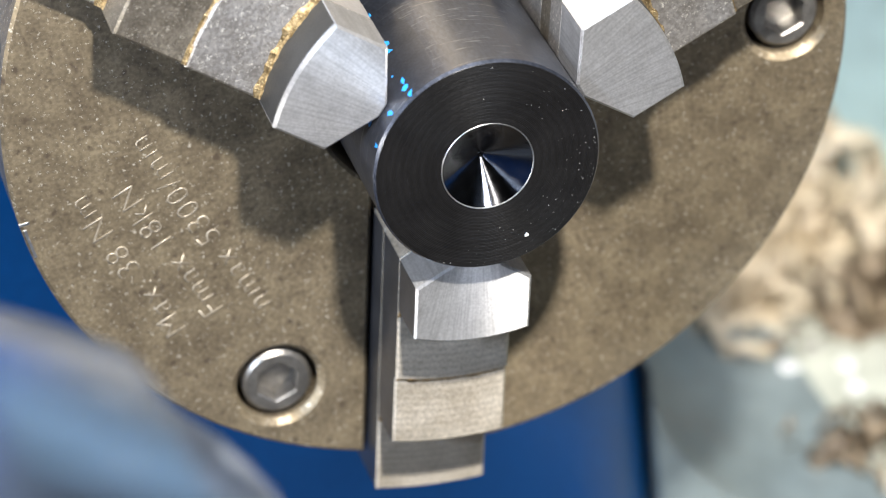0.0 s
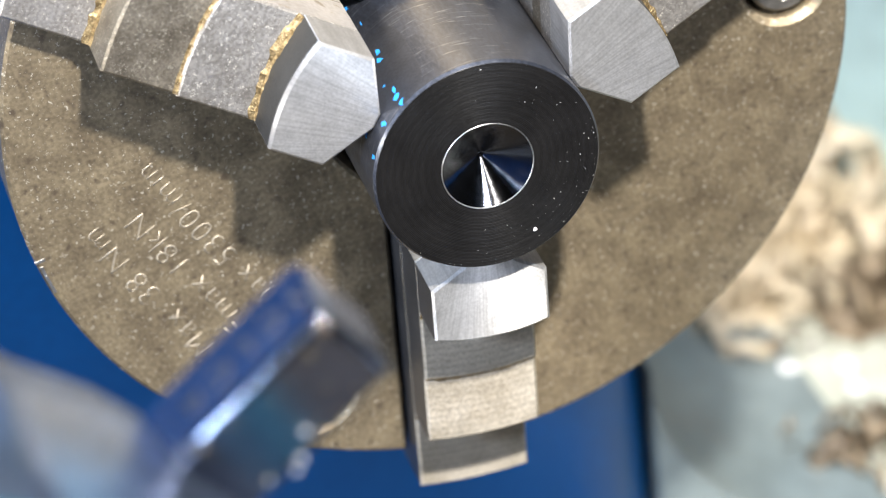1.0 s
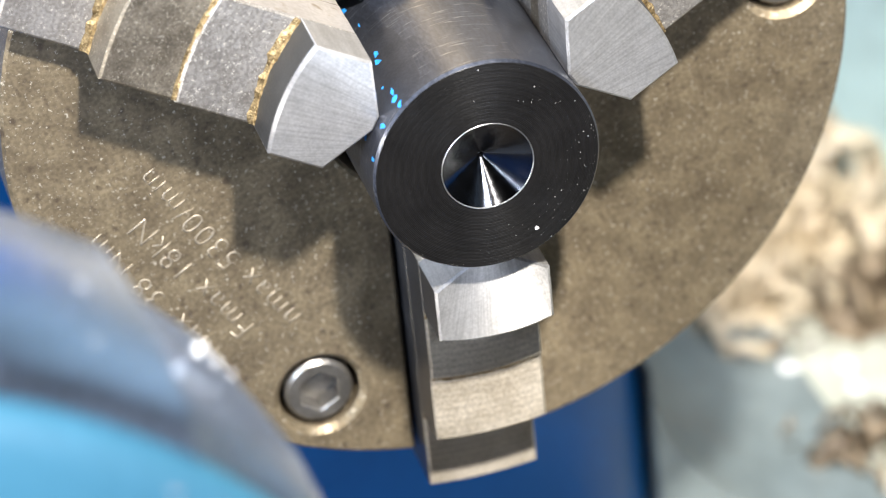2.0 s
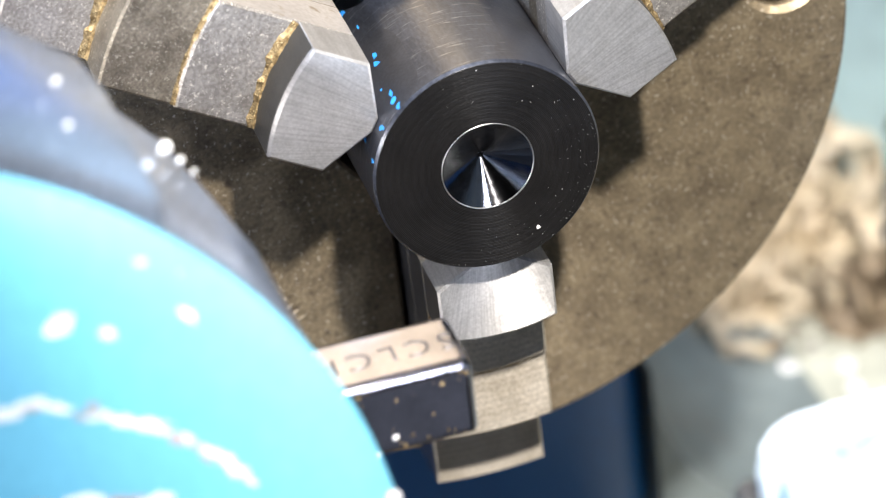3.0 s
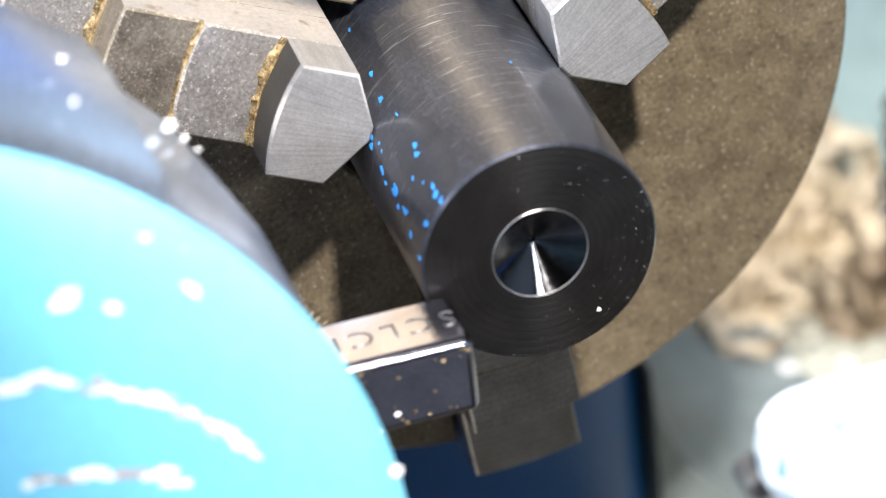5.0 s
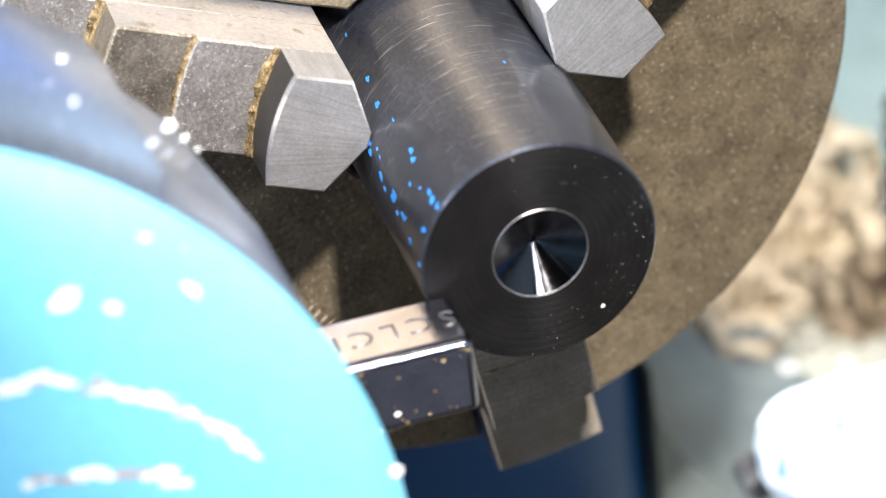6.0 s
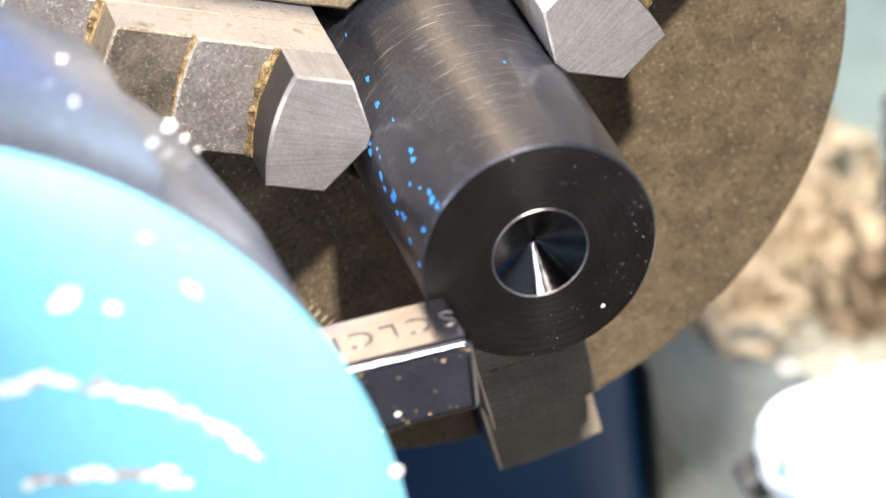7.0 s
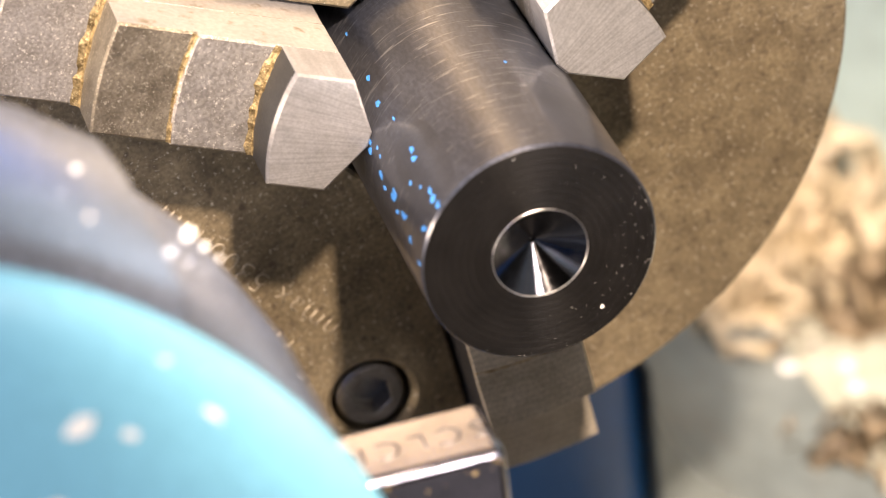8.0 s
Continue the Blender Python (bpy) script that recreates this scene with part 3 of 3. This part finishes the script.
# ---- the turret ----
TURRET = (-105.6, 0.0, -8.0)
# chips stuck to the cap: place, half sizes, slant
CAP_CHIPS = [(48.1, 50.6, 2.3, 0.9, 5), (38.7, 46.1, 1.2, 3.2, 60), (53.1, 42.5, 1.6, 1.4, 0), (44.4, 43.7, 1.0, 0.8, 0), (52.9, 47.8, 1.2, 0.8, 0), (74.6, 10.2, 0.9, 0.9, 0)]
# rows of chips washed together: start, end, pieces
CAP_ROWS = [((30.5, 37.0), (40.5, 33.8), 11), ((41.5, 34.2), (57.5, 20.5), 20), ((31.0, 23.6), (49.0, 18.6), 14)]


def turret():
    ob = thing("tool_turret", "cyan capped steel tool turret holding a turning tool", "turret", at=TURRET)
    bm = bmesh.new()
    spin(bm, [(0, -97), (54, -96.7), (62, -96.2), (67, -95.5), (70.5, -94.6), (73, -93.5), (74.6, -92.3), (75, -91.5), (0, -91.5)], 160)
    bmesh.ops.translate(bm, vec=(1.0, 0, -2.0), verts=bm.verts)
    cap = part("cap", bm, M_CYAN, ob, "glossy cyan painted round cap", smooth=True)
    rnd = random.Random(9)
    chips = [(c, False) for c in CAP_CHIPS]
    for (x0, z0), (x1, z1), k in CAP_ROWS:
        slant = -math.degrees(math.atan2(z1 - z0, x1 - x0))
        for i in range(k):
            f = (i + rnd.uniform(-0.4, 0.4)) / (k - 1)
            sag = 1.6 * math.sin(math.pi * f)
            chips.append(((x0 + (x1 - x0) * f, z0 + (z1 - z0) * f + sag + rnd.gauss(0, 0.45), rnd.uniform(0.6, 1.9), rnd.uniform(0.35, 0.9), slant + rnd.uniform(-14, 14)), rnd.random() < 0.28))
    for (x, z, w, h, a), rusty in chips:
        bm = bmesh.new()
        shard(bm, rnd, 1.0, 0.07)
        for v in bm.verts:
            v.co = Vector((v.co.x * w, v.co.y, v.co.z * h))
        bmesh.ops.rotate(bm, cent=(0, 0, 0), matrix=Matrix.Rotation(radians(a), 3, "Y"), verts=bm.verts)
        q = math.hypot(x - 1, z + 2)
        bmesh.ops.translate(bm, vec=(x, float(np.interp(q, (0, 54, 62, 67, 74), (-97, -96.7, -96.2, -95.5, -92.8))), z), verts=bm.verts)
        part("metal_chip", bm, M_RUST if rusty else M_CHIP, cap, "rusty chip" if rusty else "bright chip", smooth=True)
    # the disc tapers to the back and has a flat seat before each station
    bm = bmesh.new()
    rings = []
    for y, r in ((-91.5, 74.0), (-89.5, 75.0), (-62, 74.0), (-50, 72.2), (-46, 69.5)):
        ring = []
        for i in range(4):
            for d, q in ((-22, -4), (-12, -4), (0, -4), (12, -4), (20, -4), (22.5, -3), (25, -0.6), (35, 0), (45, 0), (47.8, 3.0), (56, 3.0), (64, 3.0), (66.5, 0)):
                t = radians(90 * i + d)
                ring.append(bm.verts.new(((r + q) * math.cos(t), y, (r + q) * math.sin(t))))
        rings.append(ring)
    for a, b in zip(rings, rings[1:]):
        for i in range(len(a)):
            j = (i + 1) % len(a)
            bm.faces.new((a[i], a[j], b[j], b[i]))
    bm.faces.new(rings[0]), bm.faces.new(rings[-1])
    bmesh.ops.translate(bm, vec=(1.0, 0, -2.0), verts=bm.verts)
    disc = part("disc", bm, M_DISC, ob, "bare steel turret disc with stepped seats", smooth=True)
    for x, y, z, q in ((58.4, -64, 46.9, 2.0), (60.0, -63.8, 44.7, 1.1), (61.5, -63, 42.2, 0.8), (46.4, -72, 63.2, 0.9), (45.5, -85, 64.6, 0.9), (69.4, -60, 21.7, 0.6)):
        bm = bmesh.new()
        shard(bm, rnd, q * 0.4, 0.8)
        bmesh.ops.translate(bm, vec=(x, y, z), verts=bm.verts)
        part("metal_chip", bm, M_CHIP, disc, "bright chip")
    bm = bmesh.new()
    block(bm, (40, -62.5, -5.7), (92.7, -50.5, 5.7), 1.3, 4)
    shank = part("tool_shank", bm, M_TOOL, ob, "square nickel-plated tool shank", smooth=True)
    for f in shank.data.polygons:
        f.use_smooth = f.area < 8e-5
    lettering("stamped_letters", "SCLCR", M_STAMP, shank, "letters stamped in the shank", (92.0, -55.0, 5.71), (-1, 0, 0), (0, -1, 0), 3.7, 0.06, -0.01, 1.3)
    for x, z, q in ((81.6, -3.0, 0.42), (79.0, -5.0, 0.5), (77.6, -5.6, 0.4), (75.0, -4.0, 0.3)):
        bm = bmesh.new()
        shard(bm, rnd, q, 0.5)
        bmesh.ops.translate(bm, vec=(x, -62.6, z), verts=bm.verts)
        part("metal_chip", bm, M_CHIP, shank, "bright chip")
    for i in range(26):
        bm = bmesh.new()
        shard(bm, rnd, 0.10 + 0.32 * rnd.random() ** 2, 0.35)
        bmesh.ops.translate(bm, vec=(rnd.uniform(73, 92), -62.55, rnd.choice((-1, 1)) * (4.7 - 4.0 * rnd.random() ** 1.5)), verts=bm.verts)
        part("brass_chip", bm, M_BRASS, shank, "brass chip")
    return ob


def slide():
    """The slide that carries the turret, and the pale guard at its front, both out of most views."""
    ob = thing("cross_slide", "pale blue painted cross slide under the turret", "slide", at=(0, 0, -149))
    bm = bmesh.new()
    # reaches forward unseen so the jaws reflect dark steel
    block(bm, (-220, -330, -1), (90, -40, 17), 3)
    part("saddle", bm, M_DARK, ob, "dark oily steel saddle")
    bm = bmesh.new()
    # the raised right side is out of view, added to shade the chuck
    pts = [(6.2, 156.4), (5.9, 160.4), (6.6, 163.8), (8.1, 165.7), (10.2, 166.7), (16.0, 167.1), (24.2, 166.9), (45, 190), (60, 215), (110, 215), (110, 96), (36, 96), (9.6, 150.5)]
    prism(bm, list(reversed(pts)), -122, -118, 1.5)
    part("guard", bm, M_PALE, ob, "pale blue worn painted guard")
    bm = bmesh.new()
    prism(bm, circle(2.3, 32, 9.9, 159.4), -122.06, -121.5, 0.04, [circle(1.75, 32, 9.9, 159.4)])
    part("ring_mark", bm, M_MARK, ob, "faint blue ring worn in the paint")
    for x0, z0, x1, z1, w in ((13.2, 164.2, 15.2, 162.9, 0.55), (15.2, 163.0, 19.8, 165.6, 0.35), (8.0, 156.0, 12.0, 151.4, 0.7), (7.2, 163.8, 7.4, 158.0, 0.4)):
        bm = bmesh.new()
        d = Vector((x1 - x0, z1 - z0)).normalized() * w
        prism(bm, [(x0 - d.y * 0.3, z0 + d.x * 0.3), (x0 + d.y * 0.3, z0 - d.x * 0.3), (x1 + d.y, z1 - d.x), (x1 - d.y, z1 + d.x)], -122.05, -121.5, 0.03)
        part("scuff", bm, M_MARK, ob, "blue scuff where the paint is worn")
    bm = bmesh.new()
    block(bm, (40, -122, -1), (60, -80, 16), 2)
    # unseen upright under the guard, kept wide and dark to block window light
    block(bm, (22, -121, 14), (58, -117.5, 110), 0.5)
    part("bracket", bm, M_DARK, ob, "dark steel bracket")
    for x, z in ((25.5, 198.0), (25.1, 193.0), (24.7, 187.8), (25.6, 182.1), (26.4, 176.6), (26.9, 171.1), (26.4, 165.8), (25.6, 160.5)):
        bm = bmesh.new()
        spin(bm, [(0, -2.9), (1.3, -2.7), (1.9, -1.4), (1.0, 0), (1.7, 1.2), (1.2, 2.6), (0, 2.8)], 20)
        bmesh.ops.rotate(bm, cent=(0, 0, 0), matrix=Matrix.Rotation(radians(90), 3, "X"), verts=bm.verts)
        bmesh.ops.translate(bm, vec=(x, -116, z), verts=bm.verts)
        part("hose_link", bm, M_DARK, ob, "dark ball link of a coolant hose", smooth=True)
    bm = bmesh.new()
    spin(bm, [(0, -117), (1.5, -117), (1.9, -116), (1.9, -112), (0, -112)], 24)
    bmesh.ops.translate(bm, vec=(6.6, 0, 153.4), verts=bm.verts)
    part("screw", bm, M_SIDE, ob, "dark screw head", smooth=True)
    return ob


def motions():
    walk(CHUCK, [(t, pose(0, 0, 0, 0, -a, 0)) for t, a in SPIN])
    walk(BAR, [(t, pose(0, -d * MM, 0, 0, -spin_at(t), 0)) for t, d in PULL])
    walk(SLIDE_THING, [(t, pose(x * MM, y * MM, -149 * MM)) for t, x, y, a in SLIDE])
    walk(TURRET_THING, [(t, pose((TURRET[0] + x) * MM, y * MM, TURRET[2] * MM, 0, -a, 0)) for t, x, y, a in SLIDE])


# seconds and degrees of the chuck
SPIN = [(0, 0), (0.5, -0.3), (0.8, 0), (0.9, 1.7), (1.0, 6.2), (1.1, 4.2), (1.2, 4.0), (1.3, 2.8), (1.4, 1.5), (1.5, 2.4), (1.6, 4.8), (1.7, 6.2),
        (2.2, 7.6), (2.8, 8.4), (3.0, 8.5), (4.2, 8.5), (4.4, 9.3), (4.5, 10.2), (4.7, 11.7), (5.2, 15.0), (5.7, 16.9), (5.8, 16.95),
        (7.0, 16.95), (7.3, 16.4), (8.0, 16.35)]
# seconds and millimetres by which the bar stands out of the chuck
PULL = [(0, 26.2), (0.8, 26.2), (0.9, 26.2), (1.0, 26.2), (1.1, 26.2), (1.3, 26.2), (1.4, 26.2), (1.5, 26.2), (1.6, 26.2), (1.7, 26.2), (2.2, 26.2), (2.8, 26.2),
        (3.0, 26.2), (3.1, 29.0), (3.2, 31.2), (3.3, 32.3), (3.4, 33.0), (3.5, 33.7), (3.6, 38), (3.7, 48.5), (3.8, 50.45), (4.2, 50.45), (4.4, 50.45), (4.5, 50.45), (4.7, 50.45),
        (5.2, 50.45), (5.7, 50.45), (5.8, 50.45), (7.0, 50.45), (7.3, 50.45), (8.0, 50.45)]
# seconds, millimetres across and along the bed, degrees of the turret
SLIDE = [(0, -8.6, -70.8, 0), (0.1, -8.6, -70.8, 20), (0.2, -8.6, -70.8, 37.4), (1.1, -8.6, -70.8, 37.4), (1.2, -8.6, -70.8, 24), (1.3, -8.6, -70.8, 8), (1.4, -8.6, -70.8, 0),
         (1.55, -8.6, -70.8, 0), (1.7, -8.3, -64, 0), (2.2, -6.5, -40, 0), (2.8, -3.7, -11.8, 0), (2.9, -2.7, -8.4, 0), (3.0, -1.6, -4.9, 0), (3.1, -0.3, -1.0, 0), (3.2, 0, 0, 0),
         (7.1, 0, 0, 0), (7.2, -0.8, -4.3, 0), (7.3, -1.4, -8.6, 0), (7.4, -2.0, -13.2, 0), (7.5, -2.5, -18.7, 0), (7.6, -2.8, -21.5, 0), (7.7, -3.1, -24.5, 0), (7.8, -3.2, -25.3, 0), (8.0, -3.2, -25.3, 0)]


def spin_at(t):
    return float(np.interp(t, [q[0] for q in SPIN], [q[1] for q in SPIN]))


setting()
swarf()
CHUCK = chuck()
BAR = bar()
TURRET_THING = turret()
SLIDE_THING = slide()
motions()
